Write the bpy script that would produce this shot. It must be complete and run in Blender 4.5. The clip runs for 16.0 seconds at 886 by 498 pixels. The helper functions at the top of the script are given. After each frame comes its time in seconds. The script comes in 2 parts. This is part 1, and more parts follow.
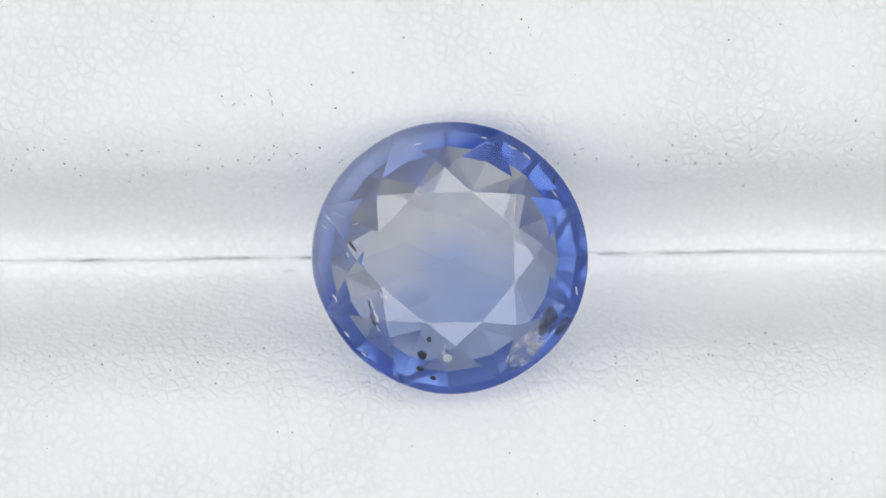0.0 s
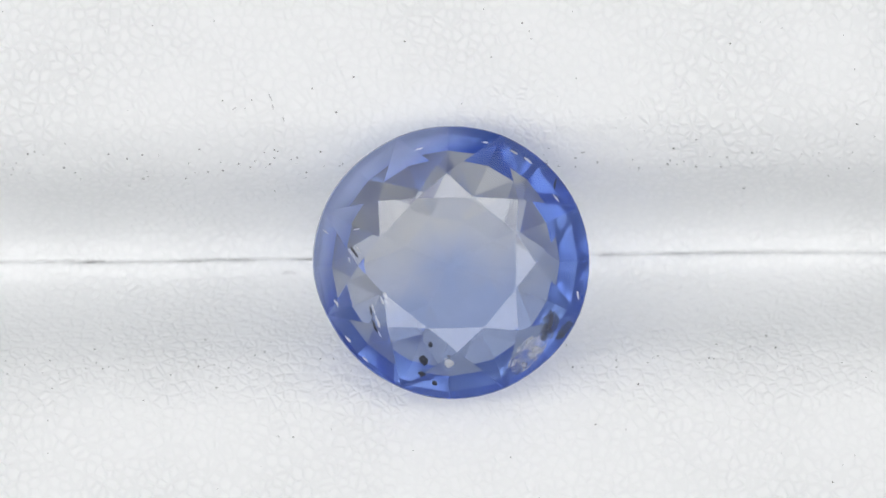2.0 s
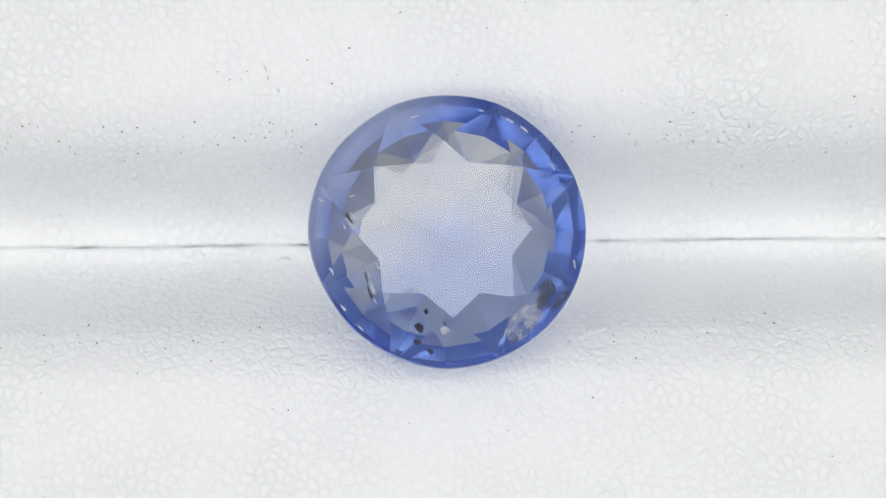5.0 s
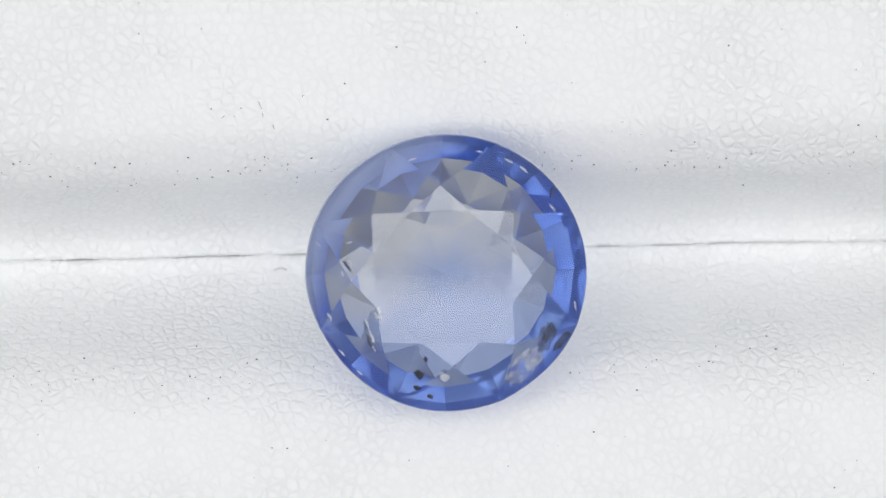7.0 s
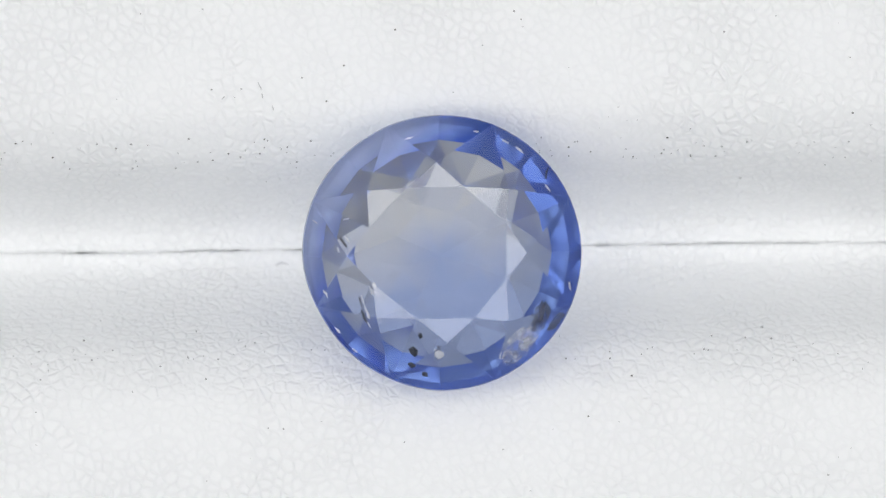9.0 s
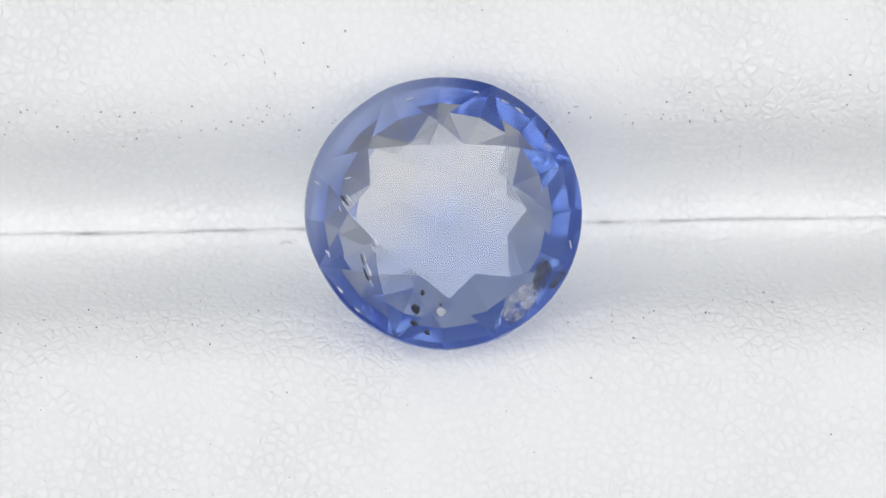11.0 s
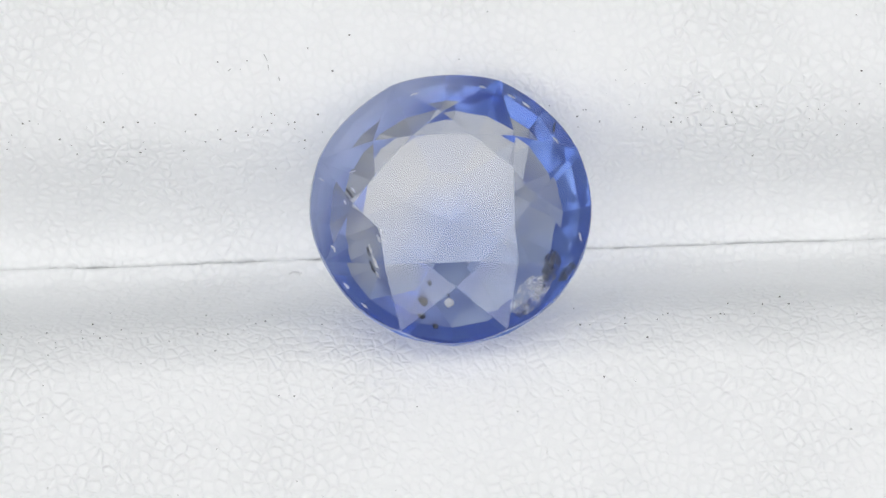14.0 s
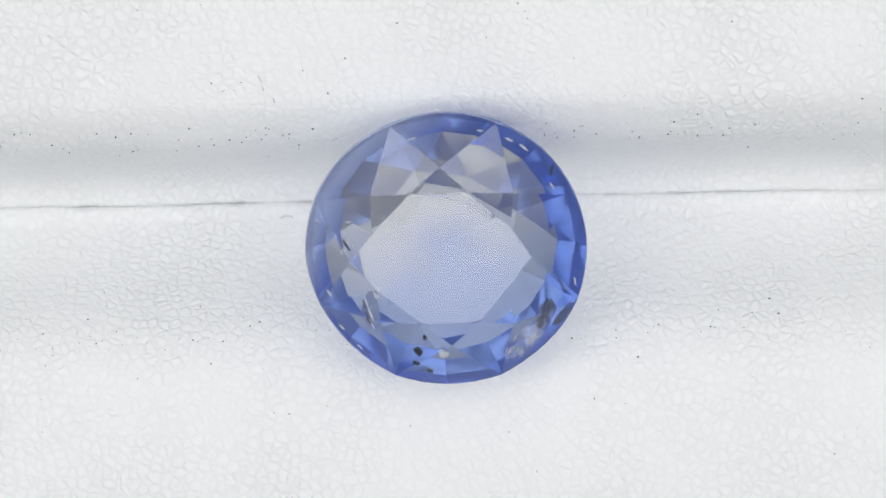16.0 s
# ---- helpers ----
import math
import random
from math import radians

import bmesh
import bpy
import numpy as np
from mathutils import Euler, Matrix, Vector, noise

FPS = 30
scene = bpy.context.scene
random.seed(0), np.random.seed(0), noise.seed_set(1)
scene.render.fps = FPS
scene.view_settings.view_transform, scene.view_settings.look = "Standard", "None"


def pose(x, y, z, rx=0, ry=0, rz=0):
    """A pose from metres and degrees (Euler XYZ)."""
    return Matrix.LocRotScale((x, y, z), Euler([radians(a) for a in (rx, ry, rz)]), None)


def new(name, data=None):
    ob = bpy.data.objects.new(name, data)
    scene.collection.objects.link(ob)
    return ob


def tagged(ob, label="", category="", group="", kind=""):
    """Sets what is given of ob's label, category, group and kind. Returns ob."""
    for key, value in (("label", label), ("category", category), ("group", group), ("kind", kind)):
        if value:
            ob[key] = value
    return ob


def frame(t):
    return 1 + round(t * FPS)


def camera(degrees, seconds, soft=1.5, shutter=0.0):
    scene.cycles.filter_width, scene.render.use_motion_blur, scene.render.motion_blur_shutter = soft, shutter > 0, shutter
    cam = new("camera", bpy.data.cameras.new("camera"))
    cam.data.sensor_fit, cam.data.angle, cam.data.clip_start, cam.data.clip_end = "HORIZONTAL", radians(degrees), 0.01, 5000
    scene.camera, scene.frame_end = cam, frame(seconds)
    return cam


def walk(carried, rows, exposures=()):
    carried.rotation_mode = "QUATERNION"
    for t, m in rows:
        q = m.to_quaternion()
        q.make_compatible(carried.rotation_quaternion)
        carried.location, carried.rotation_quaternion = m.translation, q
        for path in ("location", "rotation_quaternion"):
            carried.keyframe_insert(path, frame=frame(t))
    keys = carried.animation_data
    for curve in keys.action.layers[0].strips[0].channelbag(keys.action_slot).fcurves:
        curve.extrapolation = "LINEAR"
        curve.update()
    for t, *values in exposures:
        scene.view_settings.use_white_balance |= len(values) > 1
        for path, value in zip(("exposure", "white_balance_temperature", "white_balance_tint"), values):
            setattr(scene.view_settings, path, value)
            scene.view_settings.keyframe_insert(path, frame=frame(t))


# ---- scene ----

MM = 0.001

# ---- camera: stands still above the tray, looking straight down ----
cam = camera(10.0, 16.0)
walk(cam, [(0.0, pose(0, 0, 0.1463)), (16.0, pose(0, 0, 0.1463))])
# a macro lens focused on the stone's crown: the deep groove goes soft
cam.data.dof.use_dof = True
cam.data.dof.focus_distance = 0.1453
cam.data.dof.aperture_fstop = 88.0

# ---- world and light: a pale tent round the bench, one ring lamp round the lens ----
world = bpy.data.worlds.new("tent_light")
scene.world = world
world.use_nodes = True
world.node_tree.nodes["Background"].inputs[0].default_value = (0.93, 0.97, 1.0, 1)
world.node_tree.nodes["Background"].inputs[1].default_value = 0.385
RING_LIGHT = 1.79
scene.view_settings.exposure = 0.0


# ---- materials ----
def material(name):
    m = bpy.data.materials.new(name)
    m.use_nodes = True
    nt = m.node_tree
    nt.nodes.clear()
    out = nt.nodes.new("ShaderNodeOutputMaterial")

    def node(kind, **kw):
        n = nt.nodes.new(kind)
        for k, v in kw.items():
            if k == "props":
                for p, q in v.items():
                    setattr(n, p, q)
            else:
                n.inputs[k.replace("_", " ")].default_value = v
        return n
    return m, nt, node, out


def leather_material():
    m, nt, node, out = material("white_leatherette")
    L = nt.links.new
    b = node("ShaderNodeBsdfPrincipled", Roughness=0.48)
    b.inputs["Specular IOR Level"].default_value = 0.35
    tc = node("ShaderNodeTexCoord")
    warp = node("ShaderNodeTexNoise", Scale=900.0, Detail=2.0)
    L(tc.outputs["Object"], warp.inputs["Vector"])
    add = node("ShaderNodeVectorMath", props={"operation": "MULTIPLY_ADD"})
    add.inputs[1].default_value = (0.00030, 0.00030, 0.00030)
    L(warp.outputs["Color"], add.inputs[0])
    L(tc.outputs["Object"], add.inputs[2])
    cell = node("ShaderNodeTexVoronoi", Scale=3300.0, props={"feature": "DISTANCE_TO_EDGE"})
    L(add.outputs[0], cell.inputs["Vector"])
    small = node("ShaderNodeTexVoronoi", props={"feature": "SMOOTH_F1"}, Scale=3200.0, Smoothness=0.5)
    L(add.outputs[0], small.inputs["Vector"])
    fine = node("ShaderNodeTexNoise", Scale=9000.0, Detail=3.0)
    L(tc.outputs["Object"], fine.inputs["Vector"])
    broad = node("ShaderNodeTexNoise", Scale=260.0, Detail=3.0)
    L(tc.outputs["Object"], broad.inputs["Vector"])
    crease = node("ShaderNodeMapRange", props={"interpolation_type": "SMOOTHSTEP"})
    crease.inputs["From Max"].default_value = 0.25
    L(cell.outputs["Distance"], crease.inputs["Value"])
    # some stretches are smooth, others well creased
    patch = node("ShaderNodeMapRange")
    patch.inputs["From Min"].default_value, patch.inputs["From Max"].default_value = 0.38, 0.62
    patch.inputs["To Min"].default_value, patch.inputs["To Max"].default_value = 0.45, 1.0
    L(broad.outputs["Fac"], patch.inputs["Value"])
    inv = node("ShaderNodeMath", props={"operation": "SUBTRACT"})
    inv.inputs[0].default_value = 1.0
    L(crease.outputs[0], inv.inputs[1])
    vein = node("ShaderNodeMath", props={"operation": "MULTIPLY"})
    L(inv.outputs[0], vein.inputs[0])
    L(patch.outputs[0], vein.inputs[1])
    mix = node("ShaderNodeMix", props={"data_type": "RGBA"})
    mix.inputs["A"].default_value = (0.895, 0.905, 0.912, 1)
    mix.inputs["B"].default_value = (0.70, 0.72, 0.73, 1)
    sc = node("ShaderNodeMath", props={"operation": "MULTIPLY"})
    sc.inputs[1].default_value = 0.22
    L(vein.outputs[0], sc.inputs[0])
    L(sc.outputs[0], mix.inputs["Factor"])
    L(mix.outputs["Result"], b.inputs["Base Color"])
    h = node("ShaderNodeMath", props={"operation": "MULTIPLY_ADD"})
    h.inputs[1].default_value = -0.4
    L(vein.outputs[0], h.inputs[0])
    s2 = node("ShaderNodeMath", props={"operation": "MULTIPLY"})
    s2.inputs[1].default_value = -0.6
    L(small.outputs["Distance"], s2.inputs[0])
    s3 = node("ShaderNodeMath", props={"operation": "MULTIPLY_ADD"})
    s3.inputs[1].default_value = 0.25
    L(fine.outputs["Fac"], s3.inputs[0])
    L(s2.outputs[0], s3.inputs[2])
    L(s3.outputs[0], h.inputs[2])
    bump = node("ShaderNodeBump", Strength=1.0, Distance=0.000062)
    L(h.outputs[0], bump.inputs["Height"])
    L(bump.outputs["Normal"], b.inputs["Normal"])
    L(b.outputs[0], out.inputs[0])
    return m


def plain_material(name, color, rough=0.6, metal=0.0, grain=400.0, vary=0.15, emit=0.0):
    m, nt, node, out = material(name)
    L = nt.links.new
    b = node("ShaderNodeBsdfPrincipled", Roughness=rough, Metallic=metal)
    tc = node("ShaderNodeTexCoord")
    n = node("ShaderNodeTexNoise", Scale=grain, Detail=4.0)
    L(tc.outputs["Object"], n.inputs["Vector"])
    mix = node("ShaderNodeMix", props={"data_type": "RGBA"})
    mix.inputs["A"].default_value = (*[c * (1 - vary) for c in color], 1)
    mix.inputs["B"].default_value = (*[min(1, c * (1 + vary)) for c in color], 1)
    L(n.outputs["Fac"], mix.inputs["Factor"])
    L(mix.outputs["Result"], b.inputs["Base Color"])
    if emit:
        b.inputs["Emission Color"].default_value = (1.0, 0.985, 0.97, 1)
        b.inputs["Emission Strength"].default_value = emit
    L(b.outputs[0], out.inputs[0])
    return m


def sapphire_material(name, pale, deep, way, low, high, rough=0.0, haze=(0, 0), silks=(), core=0.0):
    """Sapphire with colour zoning in the stone's own space: from pale to deep blue along a straight way, between low and high (metres)."""
    m, nt, node, out = material(name)
    L = nt.links.new
    tc = node("ShaderNodeTexCoord")
    dot = node("ShaderNodeVectorMath", props={"operation": "DOT_PRODUCT"})
    dot.inputs[1].default_value = way
    L(tc.outputs["Object"], dot.inputs[0])
    nz = node("ShaderNodeTexNoise", Scale=420.0, Detail=3.0)
    L(tc.outputs["Object"], nz.inputs["Vector"])
    wob = node("ShaderNodeMath", props={"operation": "MULTIPLY_ADD"})
    wob.inputs[1].default_value = 0.0012
    L(nz.outputs["Fac"], wob.inputs[0])
    L(dot.outputs["Value"], wob.inputs[2])
    mr = node("ShaderNodeMapRange", props={"interpolation_type": "SMOOTHSTEP"})
    mr.inputs["From Min"].default_value, mr.inputs["From Max"].default_value = low + 0.0006, high + 0.0006
    L(wob.outputs[0], mr.inputs["Value"])
    blue = mr
    if core:
        # a bluer spot over the pavilion's point, and a random tint imitating facet shading
        off = node("ShaderNodeVectorMath", props={"operation": "MULTIPLY"})
        off.inputs[1].default_value = (1, 1, 0)
        L(tc.outputs["Object"], off.inputs[0])
        far = node("ShaderNodeVectorMath", props={"operation": "LENGTH"})
        L(off.outputs[0], far.inputs[0])
        spot = node("ShaderNodeMapRange", props={"interpolation_type": "SMOOTHSTEP"})
        spot.inputs["From Max"].default_value = 0.0014
        spot.inputs["To Min"].default_value, spot.inputs["To Max"].default_value = core, 0.0
        L(far.outputs["Value"], spot.inputs["Value"])
        info = node("ShaderNodeObjectInfo")
        vary = node("ShaderNodeMath", props={"operation": "MULTIPLY_ADD"})
        vary.inputs[1].default_value = 0.22
        L(info.outputs["Random"], vary.inputs[0])
        L(spot.outputs[0], vary.inputs[2])
        blue = node("ShaderNodeMath", props={"operation": "ADD", "use_clamp": True})
        L(mr.outputs[0], blue.inputs[0])
        L(vary.outputs[0], blue.inputs[1])
    mix = node("ShaderNodeMix", props={"data_type": "RGBA"})
    mix.inputs["A"].default_value, mix.inputs["B"].default_value = (*pale, 1), (*deep, 1)
    L(blue.outputs[0], mix.inputs["Factor"])
    g = node("ShaderNodeBsdfGlass", Roughness=rough, IOR=1.77)
    L(mix.outputs["Result"], g.inputs["Color"])
    if not haze[1]:
        L(g.outputs[0], out.inputs[0])
        return m
    # milky silk inside the stone, denser on the pale side; on the edge a painted glint
    silk = node("ShaderNodeBsdfDiffuse")
    tone = node("ShaderNodeMix", props={"data_type": "RGBA"})
    tone.inputs["A"].default_value, tone.inputs["B"].default_value = (*silks[0], 1), (*silks[1], 1)
    L(blue.outputs[0], tone.inputs["Factor"])
    L(tone.outputs["Result"], silk.inputs["Color"])
    dense = node("ShaderNodeMapRange")
    dense.inputs["To Min"].default_value, dense.inputs["To Max"].default_value = haze
    L(blue.outputs[0], dense.inputs["Value"])
    both = node("ShaderNodeMixShader")
    L(dense.outputs[0], both.inputs[0])
    L(g.outputs[0], both.inputs[1])
    L(silk.outputs[0], both.inputs[2])
    L(both.outputs[0], out.inputs[0])
    return m


def cloudy_material(name, color, clear, dense, grain, rough=0.4):
    """A broken, half-clear film inside the stone: patches between clear and dense."""
    m, nt, node, out = material(name)
    L = nt.links.new
    b = node("ShaderNodeBsdfPrincipled", Roughness=rough)
    tc = node("ShaderNodeTexCoord")
    n = node("ShaderNodeTexNoise", Scale=grain, Detail=5.0, Roughness=0.7)
    L(tc.outputs["Object"], n.inputs["Vector"])
    tone = node("ShaderNodeMix", props={"data_type": "RGBA"})
    tone.inputs["A"].default_value = (*[0.7 * c for c in color], 1)
    tone.inputs["B"].default_value = (*color, 1)
    L(n.outputs["Fac"], tone.inputs["Factor"])
    L(tone.outputs["Result"], b.inputs["Base Color"])
    a = node("ShaderNodeMapRange")
    a.inputs["From Min"].default_value, a.inputs["From Max"].default_value = 0.4, 0.62
    a.inputs["To Min"].default_value, a.inputs["To Max"].default_value = clear, dense
    L(n.outputs["Fac"], a.inputs["Value"])
    L(a.outputs[0], b.inputs["Alpha"])
    L(b.outputs[0], out.inputs[0])
    return m


LEATHER = leather_material()
SPECK = plain_material("dark_grit", (0.08, 0.075, 0.075), 0.8, 0, 20000, 0.5)
VEIL_GREY = plain_material("grey_fibre", (0.48, 0.48, 0.49), 0.8, 0, 9000, 0.3)
BOARD = plain_material("grey_board", (0.30, 0.30, 0.31), 0.8)
BENCH = plain_material("white_bench", (0.78, 0.79, 0.80), 0.5)
BLACK = plain_material("black_housing", (0.02, 0.02, 0.02), 0.5)
GLOW = plain_material("lamp_diffuser", (0.8, 0.8, 0.8), 0.5, 0, 400, 0.05, RING_LIGHT)
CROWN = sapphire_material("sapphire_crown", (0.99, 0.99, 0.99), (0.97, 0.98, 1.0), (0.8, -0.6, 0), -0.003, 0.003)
# white haze in the clear glass paints the bright reflection along the girdle
EDGE = sapphire_material("sapphire_edge", (0.9, 0.92, 0.95), (0.9, 0.92, 0.95), (0.8, -0.6, 0), -0.003, 0.001, 0.03, (0.3, 0.3), ((0.92, 0.93, 0.95), (0.92, 0.93, 0.95)))
GIRDLE = sapphire_material("sapphire_girdle", (0.52, 0.60, 0.80), (0.24, 0.36, 0.75), (0.8, -0.6, 0), -0.003, 0.001, 0.12, (0.5, 0.35), ((0.50, 0.57, 0.78), (0.16, 0.26, 0.62)))
# zoned blue, tinted deeper than the heart to imitate inner reflection at the rim
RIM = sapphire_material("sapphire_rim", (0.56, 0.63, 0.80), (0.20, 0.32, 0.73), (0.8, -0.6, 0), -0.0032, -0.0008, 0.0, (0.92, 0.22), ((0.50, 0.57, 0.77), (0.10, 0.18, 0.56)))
HEART = sapphire_material("sapphire_heart", (0.73, 0.73, 0.725), (0.43, 0.51, 0.74), (0.25, -0.97, 0), -0.0010, 0.0018, 0.16, (0.24, 0.20), ((0.64, 0.64, 0.635), (0.37, 0.45, 0.69)), 0.5)
SMOKE = plain_material("smoky_crystal", (0.06, 0.07, 0.12), 0.3, 0, 5000, 0.6)
CRYSTAL = plain_material("dark_crystal", (0.015, 0.018, 0.03), 0.35, 0, 9000, 0.5)
FILM = cloudy_material("cloudy_film", (0.66, 0.68, 0.72), 0.03, 0.50, 3600.0)
MURK = cloudy_material("smoky_film", (0.05, 0.06, 0.10), 0.20, 0.75, 3500.0)
# pale inclusions, and the white flakes that imitate facet glints
VEIL = plain_material("pale_feather_and_glint", (0.75, 0.77, 0.82), 0.4, 0, 9000, 0.4)


# ---- helpers of this scene ----
def part(name, bm, mat, parent, label=""):
    me = bpy.data.meshes.new(name)
    bm.to_mesh(me)
    bm.free()
    me.materials.append(mat)
    ob = new(name, me)
    ob.parent = parent
    if label:
        tagged(ob, label)
    return ob


def facet(points):
    bm = bmesh.new()
    bm.faces.new([bm.verts.new(p) for p in points])
    return bm


def cut(name, bm, mat, parent, label=""):
    """A facet of the stone, turned so that it faces outwards."""
    bm.normal_update()
    heart = Vector((0, 0, -0.4 * MM))
    for f in list(bm.faces):
        if f.normal.dot(f.calc_center_median() - heart) < 0:
            f.normal_flip()
    ob = part(name, bm, mat, parent, label)
    # light passes the clear crystal as it does a pane
    ob.visible_shadow = False
    return ob


def smooth(a, b, v):
    v = min(1.0, max(0.0, (v - a) / (b - a)))
    return v * v * (3 - 2 * v)


# ---- bench and ring lamp ----
def build_bench():
    bm = bmesh.new()
    bmesh.ops.create_cube(bm, size=1.0, matrix=Matrix.Translation((0, 0, -0.027)) @ Matrix.Diagonal((0.6, 0.6, 0.02, 1)))
    bmesh.ops.bevel(bm, geom=bm.edges[:], offset=0.002, segments=2, affect="EDGES")
    me = bpy.data.meshes.new("bench")
    bm.to_mesh(me)
    bm.free()
    me.materials.append(BENCH)
    tagged(new("ground", me), "plain white bench top under the tray", "bench", "", "structure")


def ring(bm, inner, outer, z0, z1, n=64):
    rows = []
    for r, z in ((inner, z0), (outer, z0), (outer, z1), (inner, z1)):
        rows.append([bm.verts.new((r * math.cos(2 * math.pi * i / n), r * math.sin(2 * math.pi * i / n), z)) for i in range(n)])
    for a in range(4):
        for i in range(n):
            bm.faces.new((rows[a][i], rows[a][(i + 1) % n], rows[(a + 1) % 4][(i + 1) % n], rows[(a + 1) % 4][i]))
    bmesh.ops.recalc_face_normals(bm, faces=bm.faces[:])


def build_ring_lamp():
    lamp = tagged(new("ring_lamp"), "large white ring lamp glowing round the camera lens", "lamp")
    lamp.location = (0, 0, 0.150)
    bm = bmesh.new()
    ring(bm, 0.020, 0.119, 0.002, 0.016)
    part("housing", bm, BLACK, lamp, "black lamp housing")
    bm = bmesh.new()
    ring(bm, 0.0205, 0.1185, 0.0, 0.0018)
    part("diffuser", bm, GLOW, lamp, "glowing white diffuser ring")
    bm = bmesh.new()
    bmesh.ops.create_cube(bm, size=1.0, matrix=Matrix.Translation((0, 0, 0.013)) @ Matrix.Diagonal((0.104, 0.044, 0.029, 1)))
    bmesh.ops.bevel(bm, geom=bm.edges[:], offset=0.003, segments=3, affect="EDGES")
    part("camera_body", bm, BLACK, lamp, "black camera body in the middle of the ring")
    bm = bmesh.new()
    bmesh.ops.create_cone(bm, cap_ends=True, segments=20, radius1=0.005, radius2=0.005, depth=0.178, matrix=Matrix.Translation((0, 0.127, -0.077)))
    bmesh.ops.create_cube(bm, size=1.0, matrix=Matrix.Translation((0, 0.121, 0.009)) @ Matrix.Diagonal((0.012, 0.024, 0.008, 1)))
    part("post", bm, BLACK, lamp, "black post that stands on the bench")


# ---- the tray: two padded rolls that meet in a slit ----
FLOOR_Z, TOP_Z = -6.25, -1.2


def groove(y):
    """Height of the padding over the tray's middle line, millimetres."""
    u = abs(y + 0.05)
    z = FLOOR_Z + (TOP_Z - FLOOR_Z) * (0.5 * smooth(0.3, 2.9, u) + 0.5 * smooth(0.4, 4.3, u))
    z += 0.3 * smooth(2.6, 7.5, u) - 4.0 * smooth(8.5, 13.2, u)
    return z


def slit(x):
    return -0.10 + 0.02 * math.sin(0.31 * x + 0.6) + 0.015 * math.sin(0.83 * x) + 0.014 * noise.noise((x * 2.2, 4.4, 0.0)) + 0.008 * noise.noise((x * 7.0, 8.2, 0.0))


def build_pad(side, parent, label):
    bm = bmesh.new()
    us = [0.0, 0.02, 0.05, 0.09, 0.14, 0.2] + [0.3 + 0.1 * i for i in range(129)]
    xs = [-26 + 0.125 * i for i in range(417)]
    cols = []
    for x in xs:
        # the two rolls touch in places and gape in others
        gap = max(0.001, 0.006 + 0.032 * noise.noise((x * 0.9, 3.1, 0.0)) + 0.026 * noise.noise((x * 3.6, 9.1 * side, 0.0)))
        col = [(x, slit(x) + side * gap, -9.0), (x, slit(x) + side * gap, FLOOR_Z - 0.25)]
        for u in us:
            y = slit(x) + side * (gap + u)
            z = groove(y) - 0.09 * (1 - min(1.0, u / 0.14)) ** 2
            z += 0.04 * noise.noise((x * 0.35, y * 0.35, side)) + 0.010 * noise.noise((x * 1.1, y * 1.1, side + 5.0))
            # the padding bulges up against the stone that it holds
            z += (0.06 if y > 0 else 0.32) * smooth(1.5, 2.3, abs(y)) * math.exp(-((math.hypot(x, y) - 2.9) / 0.45) ** 2)
            z += 0.006 * noise.noise((x * 4.0, y * 4.0, side + 9.0))
            col.append((x, y, z))
        col.append((x, col[-1][1] + side * 0.1, -9.0))
        cols.append([bm.verts.new((p[0] * MM, p[1] * MM, p[2] * MM)) for p in col])
    n = len(cols[0])
    for a, b in zip(cols, cols[1:]):
        for j in range(n):
            bm.faces.new((a[j], b[j], b[(j + 1) % n], a[(j + 1) % n]))
    bm.faces.new(cols[0])
    bm.faces.new(list(reversed(cols[-1])))
    bmesh.ops.recalc_face_normals(bm, faces=bm.faces[:])
    for f in bm.faces:
        f.smooth = True
    return part("pad", bm, LEATHER, parent, label)


# grit that sits in the pores of the padding, x and y in millimetres
GRIT = (
    (-12.22, 3.25), (-11.19, 2.83), (-10.73, 2.48), (-9.88, 3.21), (-9.34, 3.07), (-8.90, 3.18), (-8.90, 2.47), (-7.65, 2.47),
    (-7.23, 3.32), (-7.00, 2.65), (-6.56, 2.69), (-6.10, 2.87), (-5.19, 2.86), (-5.05, 3.28), (-4.39, 3.04), (-4.13, 2.60),
    (-3.71, 3.21), (-8.53, 6.94), (-2.72, 5.38), (-1.23, 6.39), (-3.24, 4.36), (-3.93, 5.05), (3.75, 2.93), (4.39, 2.79),
    (5.63, 2.62), (6.45, 2.71), (6.60, 3.17), (8.83, 1.94), (11.25, 2.30), (11.94, 3.82), (2.19, 6.88), (8.23, 6.21),
    (-10.40, -2.52), (-10.14, -3.05), (-7.35, -3.03), (-6.83, -3.62), (-8.95, -3.96), (-7.15, -2.31), (-5.42, -2.65), (3.59, -3.19),
    (5.48, -3.69), (6.11, -2.91), (7.86, -2.62), (8.84, -2.69), (9.59, -2.72), (7.61, -2.99), (9.37, -2.41), (4.20, -4.83),
)


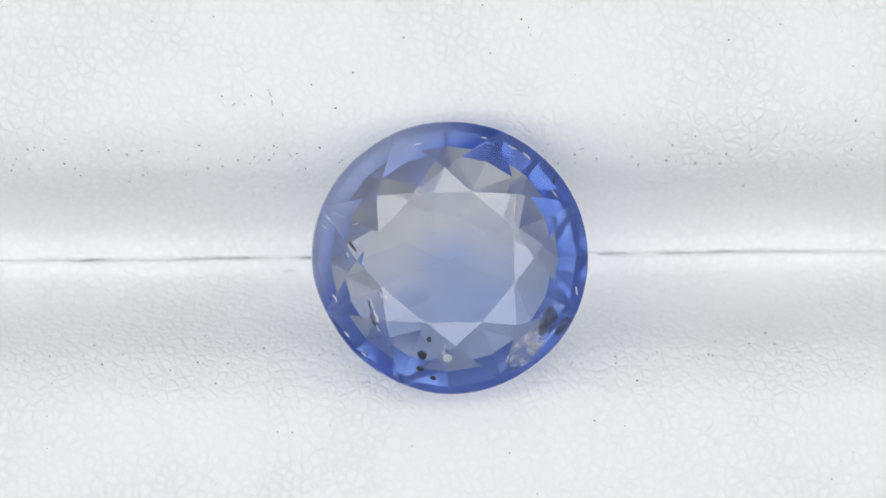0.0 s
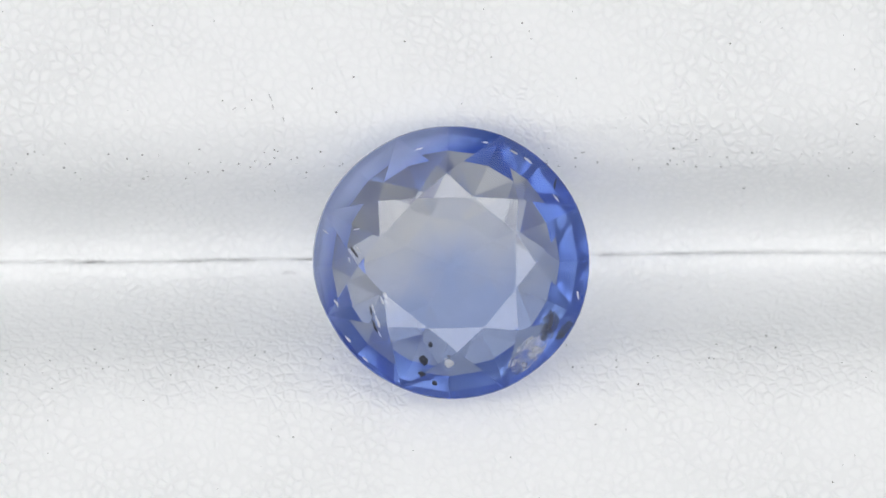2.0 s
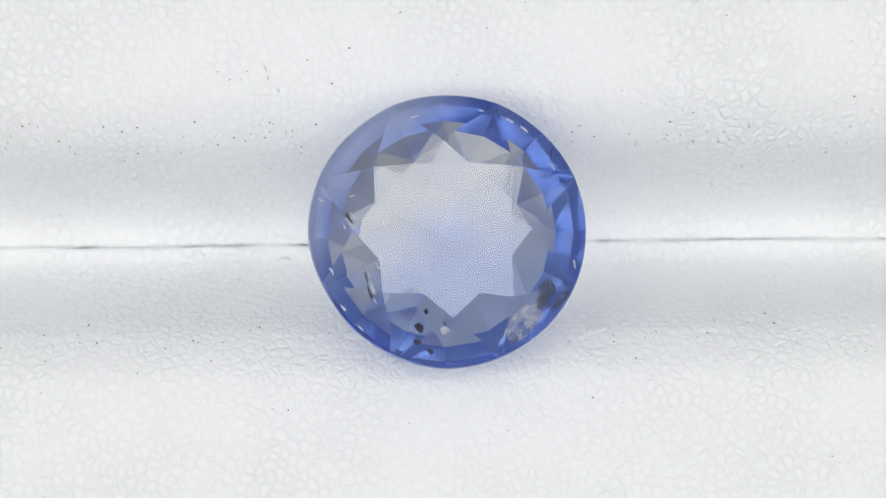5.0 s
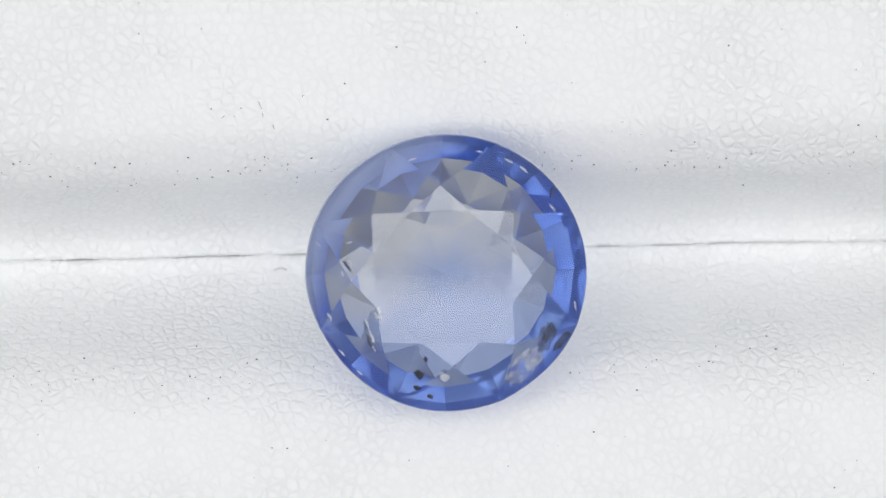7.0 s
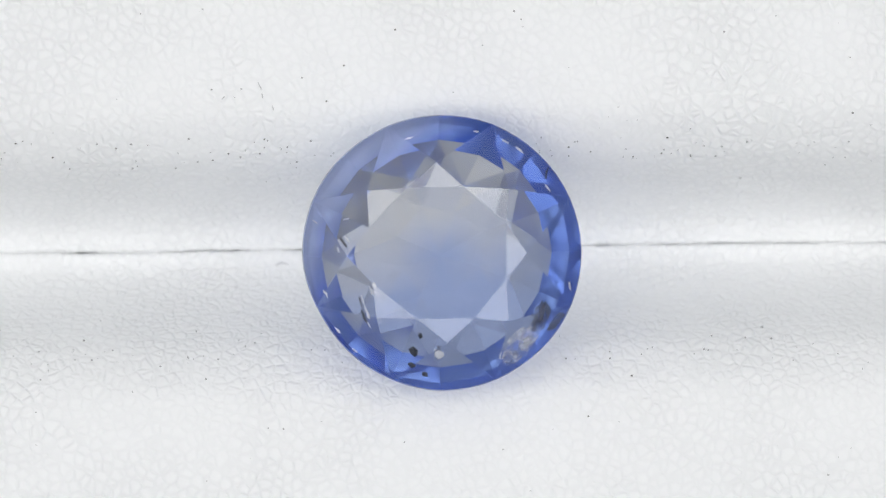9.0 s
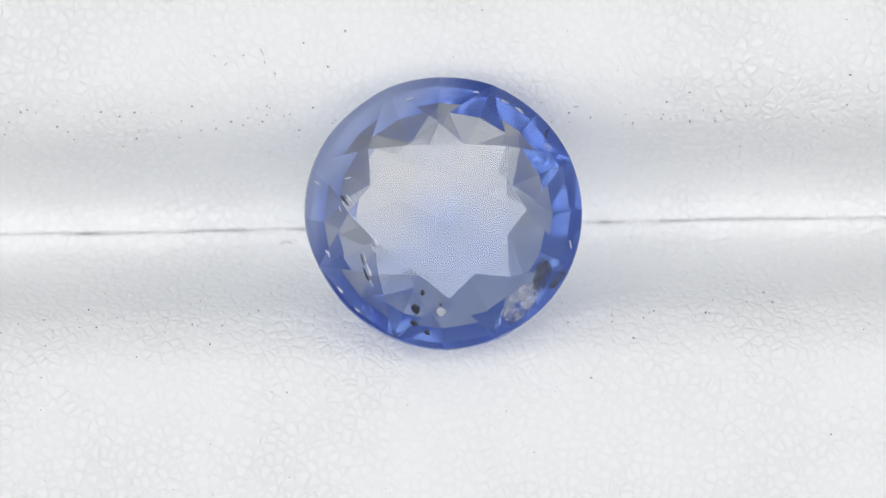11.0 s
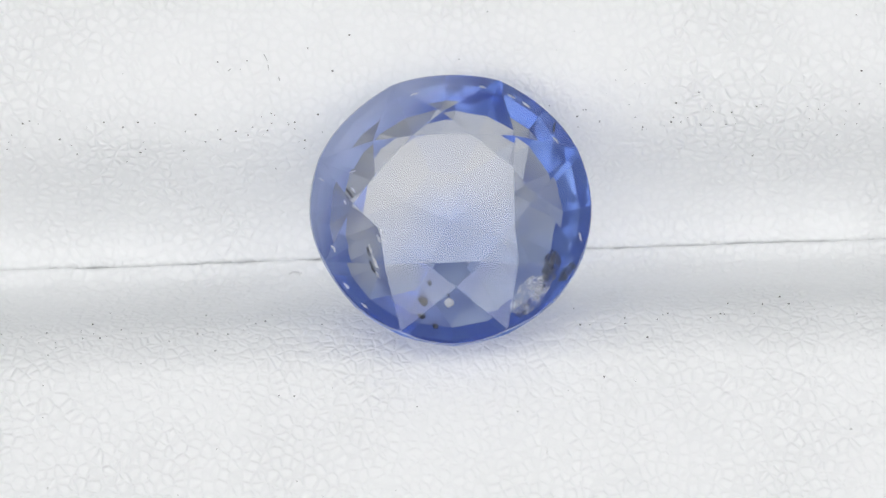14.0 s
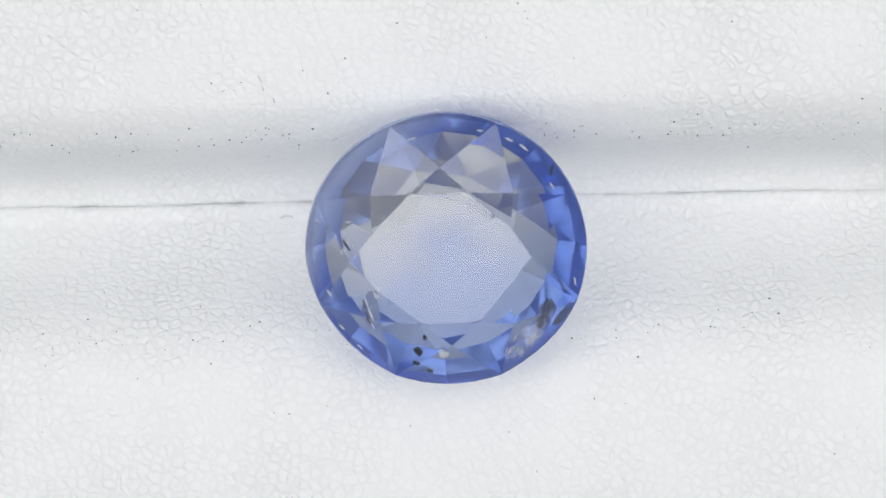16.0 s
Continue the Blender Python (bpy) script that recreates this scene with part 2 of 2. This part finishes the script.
def build_tray():
    tray = tagged(new("display_tray"), "white leatherette display tray, two padded rolls with a slit", "tray")
    build_pad(1, tray, "white creased leatherette padded roll")
    build_pad(-1, tray, "white creased leatherette padded roll")
    bm = bmesh.new()
    bmesh.ops.create_cube(bm, size=1.0, matrix=Matrix.Translation((0, 0, -0.0097)) @ Matrix.Diagonal((0.054, 0.029, 0.0013, 1)))
    bmesh.ops.bevel(bm, geom=bm.edges[:], offset=0.0003, segments=2, affect="EDGES")
    part("base_board", bm, BOARD, tray, "grey board under the padding")
    rnd = random.Random(5)
    spots = [(x, y, 0.026) for x, y in GRIT]
    for i in range(240):
        x = rnd.uniform(-13, 13)
        band = rnd.random()
        if band < 0.55:
            y = -0.05 + rnd.choice((1, -1)) * rnd.gauss(2.95, 0.28)
        else:
            y = rnd.uniform(-8, 8)
        if abs(y) < 2 or x * x + y * y < 4.0 ** 2:
            continue
        spots.append((x, y, rnd.uniform(0.008, 0.022)))
    bm = bmesh.new()
    for x, y, r in spots:
        m = Matrix.Translation((x * MM, y * MM, (groove(y) + 0.012) * MM)) @ Matrix.Diagonal((r * MM * rnd.uniform(0.8, 1.5), r * MM, 0.6 * r * MM, 1))
        bmesh.ops.create_icosphere(bm, subdivisions=1, radius=1.0, matrix=m)
    grit = part("grit", bm, SPECK, tray, "scattered dark grit in the pores")
    tagged(grit, kind="stuff")
    bm = bmesh.new()
    for x, y, l, turn in ((-5.16, 4.85, 0.17, -65), (-5.08, 4.55, 0.10, -80), (-4.78, 4.2, 0.09, -75), (-6.2, 4.5, 0.07, 40), (5.2, 4.1, 0.08, 30)):
        m = Matrix.Translation((x * MM, y * MM, (groove(y) + 0.004) * MM)) @ pose(0, 0, 0, 0, 0, turn) @ Matrix.Diagonal((l * MM, 0.014 * MM, 0.012 * MM, 1))
        bmesh.ops.create_icosphere(bm, subdivisions=2, radius=1.0, matrix=m)
    tagged(part("creases", bm, VEIL_GREY, tray, "short grey creases in the leatherette"), kind="stuff")
    # a short curled fibre caught beside the slit
    bm = bmesh.new()
    rings = []
    for i in range(13):
        a = radians(200 - 16 * i)
        c = Vector((-4.75 + 0.16 * math.cos(a) + 0.012 * i, -0.62 + 0.13 * math.sin(a), FLOOR_Z + 0.05))
        rings.append([bm.verts.new((c + 0.016 * Vector((math.cos(a) * math.cos(b), math.sin(a) * math.cos(b), math.sin(b)))) * MM) for b in (0, 1.57, 3.14, 4.71)])
    for a, b in zip(rings, rings[1:]):
        for k in range(4):
            bm.faces.new((a[k], a[(k + 1) % 4], b[(k + 1) % 4], b[k]))
    part("fibre", bm, VEIL_GREY, tray, "short curled grey fibre caught by the slit")
    return tray


# ---- the sapphire ----
CROWN_H = 1.18


GIRDLE_RADII = (4.02, 3.99, 3.96, 3.94, 3.935, 3.985, 3.99, 3.885, 3.90, 3.96, 3.96, 4.01)


def outline(a):
    """Radius of the girdle at the angle a (degrees), millimetres; not quite round."""
    k, f = divmod(a % 360 / 30, 1)
    f = smooth(0, 1, f)
    return GIRDLE_RADII[int(k)] * (1 - f) + GIRDLE_RADII[(int(k) + 1) % 12] * f


def at(r, a, z, dx=0.0, dy=0.0):
    return Vector(((r * math.cos(radians(a)) + dx) * MM, (r * math.sin(radians(a)) + dy) * MM, z * MM))


def level(edge, ids, apex):
    """Set the heights of an arc of the girdle's edge into the plane of its two ends and the apex."""
    a, b = edge[ids[0]], edge[ids[-1]]
    n = (b - a).cross(apex - a)
    for i in ids[1:-1]:
        edge[i].z = a.z - (n.x * (edge[i].x - a.x) + n.y * (edge[i].y - a.y)) / n.z


def build_sapphire():
    gem = tagged(new("sapphire"), "round faceted blue sapphire with a pale heart, in the slit", "gemstone")
    rnd = random.Random(11)
    off = (-0.10, -0.05)
    # the table's corners and the points of its stars are not quite even: radius, angle
    corners = ((2.12, 24.0), (2.04, 69.0), (2.09, 115.0), (2.11, 158.5), (2.05, 203.5), (1.94, 251.0), (2.08, 298.0), (2.06, 338.5))
    points = ((2.51, 0.0), (2.73, 42.0), (2.61, 90.5), (2.71, 137.5), (2.60, 180.5), (2.52, 225.0), (2.53, 275.0), (2.76, 315.5))
    table = [at(r, a, CROWN_H, *off) for r, a in corners]
    drop = [0.15, 0.17, 0.16, 0.16, 0.03, 0.14, 0.15, 0.18]
    star = [at(r, a, CROWN_H - drop[k], *off) for k, (r, a) in enumerate(points)]
    # the table leans a little against the girdle
    for p in table + star:
        p.z -= 0.012 * p.y
    N = 64
    # a fine chamfer runs round the girdle, whitened to carry the edge's glint
    worn = [0.022 + 0.006 * math.cos(radians(360 * i / N - 205)) for i in range(N)]
    top = [at(outline(360 * i / N) - worn[i], 360 * i / N, 0.065 - 0.13 * math.cos(math.pi * i / 4)) for i in range(N)]
    bot = [at(outline(360 * i / N), 360 * i / N, -0.25) for i in range(N)]
    # the girdle's edges lie in the planes of the facets that end there
    for k in range(8):
        for half in (0, 1):
            ids = [(8 * k - 4 + 4 * half + i) % N for i in range(5)]
            level(top, ids, star[k])
    cut("table", facet(table), CROWN, gem, "flat octagonal table facet")
    for k in range(8):
        cut("star_facet", facet([table[k - 1], star[k], table[k]]), CROWN, gem)
        g = top[(4 + 8 * k) % N]
        cut("kite_facet", facet([table[k], star[k], g, star[(k + 1) % 8]]), CROWN, gem)
        for half in (0, 1):
            arc = [top[(8 * k - 4 + 4 * half + i) % N] for i in range(5)]
            cut("crown_half_facet", facet([star[k]] + arc), CROWN, gem)
    # pavilion: two steep bands of long facets, then a shallow point
    M = 16
    turns = [22.5 * j + rnd.uniform(-1.5, 1.5) for j in range(M)]
    belt = [at(3.30, a, -1.25 + rnd.uniform(-0.02, 0.02)) for a in turns]
    low = [at(2.44, a, -2.14 + rnd.uniform(-0.03, 0.03)) for a in turns]
    for j in range(M):
        level(bot, [(4 * j + i) % N for i in range(5)], belt[j])
    bm = bmesh.new()
    edge = [at(outline(360 * i / N), 360 * i / N, p.z / MM - 1.8 * worn[i]) for i, p in enumerate(top)]
    a = [bm.verts.new(p) for p in edge]
    b = [bm.verts.new(p) for p in bot]
    for i in range(N):
        bm.faces.new((b[i], b[(i + 1) % N], a[(i + 1) % N], a[i]))
    cut("girdle", bm, GIRDLE, gem, "thin frosted girdle edge")
    bm = bmesh.new()
    a = [bm.verts.new(p) for p in top]
    b = [bm.verts.new(p) for p in edge]
    for i in range(N):
        bm.faces.new((b[i], b[(i + 1) % N], a[(i + 1) % N], a[i]))
    cut("chamfer", bm, EDGE, gem, "fine chamfer along the girdle, its edge glint painted white")
    for j in range(M):
        k = (j + 1) % M
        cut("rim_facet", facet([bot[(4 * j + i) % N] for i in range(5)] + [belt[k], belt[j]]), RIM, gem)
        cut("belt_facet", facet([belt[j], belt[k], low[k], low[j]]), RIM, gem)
    culet = at(0.1, 250, -3.12)
    mid = [at(1.3 + rnd.uniform(-0.12, 0.12), 45 * k + 22.5 + rnd.uniform(-4, 4), -2.66 + rnd.uniform(-0.08, 0.08)) for k in range(8)]
    for k in range(8):
        cut("pavilion_facet", facet([mid[k], low[2 * k], low[2 * k + 1]]), HEART, gem)
        cut("pavilion_facet", facet([mid[k], low[2 * k + 1], low[(2 * k + 2) % M]]), HEART, gem)
        cut("pavilion_facet", facet([mid[k], low[(2 * k + 2) % M], mid[(k + 1) % 8]]), HEART, gem)
        cut("culet_facet", facet([culet, mid[k], mid[(k + 1) % 8]]), HEART, gem)
    build_inclusions(gem)
    return gem


def build_inclusions(gem):
    """Dark crystals, needles and one speckled feather inside the stone, close under the crown."""
    rnd = random.Random(3)

    def depth(x, y, d=0.25):
        return CROWN_H - max(0.0, math.hypot(x, y) - 2.12) * 0.62 - d

    def blob(x, y, sx, sy, sz, turn=0, d=0.25):
        bm = bmesh.new()
        m = Matrix.Translation((x * MM, y * MM, depth(x, y, d) * MM)) @ pose(0, 0, 0, 0, 0, turn) @ Matrix.Diagonal((sx * MM, sy * MM, sz * MM, 1))
        bmesh.ops.create_icosphere(bm, subdivisions=1, radius=1.0, matrix=m)
        for v in bm.verts:
            v.co += Vector([rnd.uniform(-0.16, 0.16) * MM * c for c in (sx, sy, sz)])
        return bm
    for x, y, r in ((-0.82, -2.76, 0.17), (-0.62, -2.32, 0.10), (-0.88, -3.12, 0.10), (-0.52, -3.40, 0.11), (-0.10, -2.62, 0.05)):
        part("crystal", blob(x, y, r * 0.8, r, r * 0.7, rnd.uniform(0, 90)), CRYSTAL, gem, "small dark crystal inside the stone")
    part("crystal", blob(-0.11, -2.82, 0.16, 0.2, 0.05, 10), VEIL, gem, "small grey crystal inside the stone")
    part("crystal", blob(2.76, -1.70, 0.10, 0.26, 0.08, -15), SMOKE, gem, "dark smoky crystal near the girdle")
    for x, y, l, turn in ((-2.28, -1.35, 0.2, 105), (-2.17, -1.75, 0.22, 115), (-2.05, -1.95, 0.16, 120), (-1.92, -0.92, 0.12, 110), (-1.86, -1.12, 0.1, 115),
                          (-3.52, 0.92, 0.13, -30), (-2.66, 0.95, 0.12, 10), (-2.72, 0.28, 0.24, -55), (3.02, 2.2, 0.24, 70)):
        part("needle", blob(x, y, l, 0.022, 0.022, turn, 0.2), CRYSTAL if l > 0.18 else VEIL, gem, "thin dark needle inside the stone")
    for x, y, l, turn in ((-2.20, -1.30, 0.17, 105), (-2.08, -1.62, 0.2, 112), (-1.97, -1.05, 0.14, 110), (-2.62, 0.36, 0.14, -55), (-2.8, 0.1, 0.1, -60)):
        part("crack", blob(x, y, l, 0.035, 0.03, turn, 0.22), VEIL, gem, "small bright crack inside the stone")
    # white flakes close to the girdle stand in for lamp glints on small facets
    for x, y, l, turn in ((1.80, 3.12, 0.16, -25), (2.25, 2.88, 0.18, -40), (3.02, 1.76, 0.16, -60), (3.60, -1.02, 0.16, 100), (-3.26, -1.12, 0.13, 110), (-2.98, -2.16, 0.15, 130),
                          (-2.5, -2.76, 0.13, 140), (1.04, 3.38, 0.1, -15), (-0.88, 3.22, 0.13, 20)):
        part("nick", blob(x, y, l, 0.035, 0.02, turn, 0.16), VEIL, gem, "tiny painted glint near the girdle")

    def film(x, y, sx, sy, turn, d, lean, jag):
        bm = bmesh.new()
        m = Matrix.Translation((x * MM, y * MM, depth(x, y, d) * MM)) @ pose(0, 0, 0, *lean, turn)
        bmesh.ops.create_icosphere(bm, subdivisions=4, radius=1.0)
        for v in bm.verts:
            c = v.co.copy()
            k = 1 + jag * noise.noise((c.x * 2.1 + x, c.y * 2.1 + y, 1.0)) + 0.5 * jag * noise.noise((c.x * 6 + y, c.y * 6 + x, 2.0))
            v.co = m @ Vector((c.x * k * sx * MM, c.y * k * sy * MM, (0.05 * c.z + 0.04 * noise.noise((c.x * 4, c.y * 4, 5.0))) * MM))
        return bm
    part("feather", film(2.13, -2.58, 0.40, 0.62, -30, 0.34, (10, 15), 0.5), FILM, gem, "cloudy white feather near the girdle")
    part("feather", film(2.42, -2.30, 0.22, 0.42, -20, 0.5, (-8, 20), 0.6), FILM, gem, "cloudy white feather near the girdle")
    part("smoky_cloud", film(2.72, -1.82, 0.24, 0.44, -14, 0.32, (0, 20), 0.5), MURK, gem, "smoky grey cloud near the girdle")
    part("smoky_cloud", film(3.20, -1.95, 0.14, 0.34, -30, 0.22, (0, 25), 0.7), MURK, gem, "smoky grey cloud near the girdle")
    dark = bmesh.new()
    for i in range(110):
        x, y = 1.88 + rnd.gauss(0, 0.16), -3.08 + rnd.gauss(0, 0.2)
        if i % 3 == 0:
            x, y = 2.62 + rnd.gauss(0, 0.12), -1.95 + rnd.gauss(0, 0.3)
        x += 0.35 * (y + 3.08 if i % 3 else y + 1.95)
        if math.hypot(x, y) > 3.72:
            continue
        r = rnd.uniform(0.010, 0.028)
        m = Matrix.Translation((x * MM, y * MM, depth(x, y, rnd.uniform(0.15, 0.4)) * MM))
        bmesh.ops.create_icosphere(dark, subdivisions=1, radius=r * MM, matrix=m)
    tagged(part("speckles", dark, CRYSTAL, gem, "black speckles in the feather"), kind="stuff")


build_bench()
build_ring_lamp()
tray = build_tray()
gem = build_sapphire()

# the tray is rocked by hand: seconds, millimetres, degrees
ROCK = (
    (0.0, 0.188, -0.247, -0.059, 1.66, 1.43, 0.68),
    (0.2, 0.173, -0.232, -0.056, 1.56, 1.57, 0.77),
    (0.5, 0.218, -0.252, -0.050, 1.74, 1.79, 0.64),
    (0.7, 0.074, -0.677, -0.074, 3.82, 1.75, 1.32),
    (1.0, 0.136, -0.117, -0.110, 1.03, 1.70, 0.78),
    (1.2, 0.123, -0.232, -0.056, 1.19, 1.76, 0.83),
    (1.5, 0.156, -0.238, 0.025, 1.64, 1.85, 0.84),
    (1.7, 0.099, -0.035, 0.058, 1.43, 1.84, 0.74),
    (2.0, 0.226, -0.385, 0.106, 2.70, 1.82, 0.76),
    (2.2, 0.173, 0.015, 0.013, 1.49, 1.83, 0.71),
    (2.5, 0.217, -0.230, -0.127, 1.88, 1.85, 0.75),
    (2.7, 0.148, -0.035, -0.079, 1.30, 1.85, 0.80),
    (3.0, 0.151, -0.246, -0.006, 1.55, 1.86, 0.93),
    (3.2, 0.173, -0.257, -0.159, 1.26, 1.85, 0.98),
    (3.5, -0.048, -0.348, -0.388, 0.83, 1.84, 1.47),
    (3.7, 0.198, -0.158, -0.310, 0.93, 1.78, 1.01),
    (4.0, 0.203, 0.148, -0.194, 0.40, 1.70, 0.61),
    (4.2, 0.247, 0.410, 0.005, -4.40, 1.69, 0.50),
    (6.3, -0.194, 0.575, 2.092, 1.47, 1.63, 1.08),
    (6.5, -0.117, 0.593, 2.290, -2.45, 1.62, 0.84),
    (6.8, -0.047, -0.107, 2.495, 2.86, 1.82, 1.08),
    (7.0, 0.075, -0.687, 2.631, 8.14, 1.95, 1.42),
    (7.3, -0.096, -0.156, 2.007, 4.44, 1.93, 1.37),
    (7.5, -0.069, 0.050, 1.590, 1.57, 1.91, 1.11),
    (7.8, 0.147, 0.747, 1.805, -7.06, 1.63, 0.93),
    (8.0, 0.199, 0.682, 1.948, -9.86, 1.45, 0.90),
    (8.2, 0.025, 1.087, 1.958, -15.53, 1.24, 1.07),
    (8.5, 0.011, 0.735, 1.972, -9.28, 0.92, 0.97),
    (8.7, -0.048, -0.083, 1.808, 2.08, 0.86, 0.78),
    (10.8, -0.004, -0.134, 0.087, 3.72, 0.21, 1.00),
    (11.0, -0.006, 1.048, 0.503, -2.68, 0.39, 1.18),
    (11.1, 0.173, 0.925, 0.557, -7.05, 0.31, 1.37),
    (11.2, 0.197, 1.072, 0.611, -11.42, 0.24, 1.37),
    (11.3, 0.222, 1.220, 0.664, -14.72, 0.16, 1.37),
    (11.5, 0.068, 1.283, 0.772, -14.19, 0.01, 0.79),
    (11.6, 0.099, 0.998, 0.765, -9.52, 0.00, 1.08),
    (11.7, 0.050, 0.654, 0.758, -6.62, -0.00, 0.63),
    (11.8, -0.147, 0.482, 0.751, -4.53, -0.01, 0.49),
    (12.0, -0.142, -0.032, 0.737, 1.78, -0.02, 0.86),
    (12.1, 0.025, -0.083, 1.043, 2.93, 0.02, 0.34),
    (12.2, 0.074, -0.157, 1.349, 5.07, 0.07, 0.49),
    (12.3, 0.099, -0.352, 1.654, 10.73, 0.12, 0.34),
    (12.5, 0.072, -0.308, 2.266, 12.63, 0.21, 0.70),
    (12.6, 0.147, -0.350, 2.344, 15.65, 0.33, 0.93),
    (12.7, 0.074, -0.471, 2.423, 18.93, 0.45, 1.08),
    (12.8, 0.074, -0.520, 2.501, 19.46, 0.57, 1.08),
    (12.9, 0.098, -0.131, 2.579, 18.20, 0.70, 1.23),
    (13.0, 0.111, 0.467, 2.657, 12.65, 0.82, 1.34),
    (13.1, -0.023, 0.815, 2.627, 6.20, 0.41, 1.23),
    (13.2, 0.050, 0.718, 2.597, 2.40, -0.01, 1.22),
    (13.3, 0.220, 0.840, 2.566, -0.46, -0.42, 1.52),
    (13.5, 0.400, 1.021, 2.506, -9.89, -1.25, 1.99),
    (13.6, 0.560, 1.179, 2.563, -13.20, -1.10, 2.40),
    (13.7, 0.559, 1.543, 2.620, -16.89, -0.95, 3.14),
    (13.8, 0.414, 1.518, 2.677, -17.06, -0.80, 2.11),
    (13.9, 0.317, 1.251, 2.734, -15.24, -0.64, 2.11),
    (14.0, 0.194, 1.167, 2.791, -13.35, -0.49, 2.09),
    (14.2, -0.023, 0.354, 2.565, -1.53, -0.40, 1.08),
    (14.3, 0.123, 0.257, 2.452, 0.63, -0.35, 1.08),
    (14.5, 0.075, -0.018, 2.226, 7.39, -0.25, 1.21),
    (14.7, 0.050, -0.255, 1.380, 7.75, -0.27, 0.78),
    (14.8, 0.123, 0.162, 0.957, 1.13, -0.28, 0.78),
    (15.0, 0.366, 0.487, 0.110, -4.61, -0.30, 1.44),
    (15.1, 0.494, 0.681, 0.124, -8.44, -0.28, 1.52),
    (15.2, 0.371, 0.360, 0.138, -5.06, -0.25, 0.63),
    (15.3, 0.149, 0.015, 0.152, -0.57, -0.23, 0.78),
    (15.4, 0.198, -0.281, 0.166, 1.79, -0.21, 0.63),
    (15.5, 0.219, -0.292, 0.180, 3.63, -0.18, 0.68),
    (15.6, 0.173, 0.015, 0.669, 6.20, -0.12, 0.93),
    (15.7, 0.123, 0.064, 1.157, 12.03, -0.07, 1.08),
    (15.8, 0.148, 0.063, 1.646, 13.10, -0.01, 1.08),
    (15.9, 0.123, -0.058, 2.134, 16.61, 0.05, 1.67),
    (16.0, 0.074, -0.004, 2.623, 17.64, 0.11, 1.30),
)


TILT = 0.83


def motions():
    rows = [(t, pose(x * MM, y * MM, z * MM, TILT * rx, ry, rz)) for t, x, y, z, rx, ry, rz in ROCK]
    walk(tray, rows)
    # the stone leans a little in its seat
    walk(gem, [(t, m @ pose(0, 0, 0, -2.7, 0, 0)) for t, m in rows])


motions()
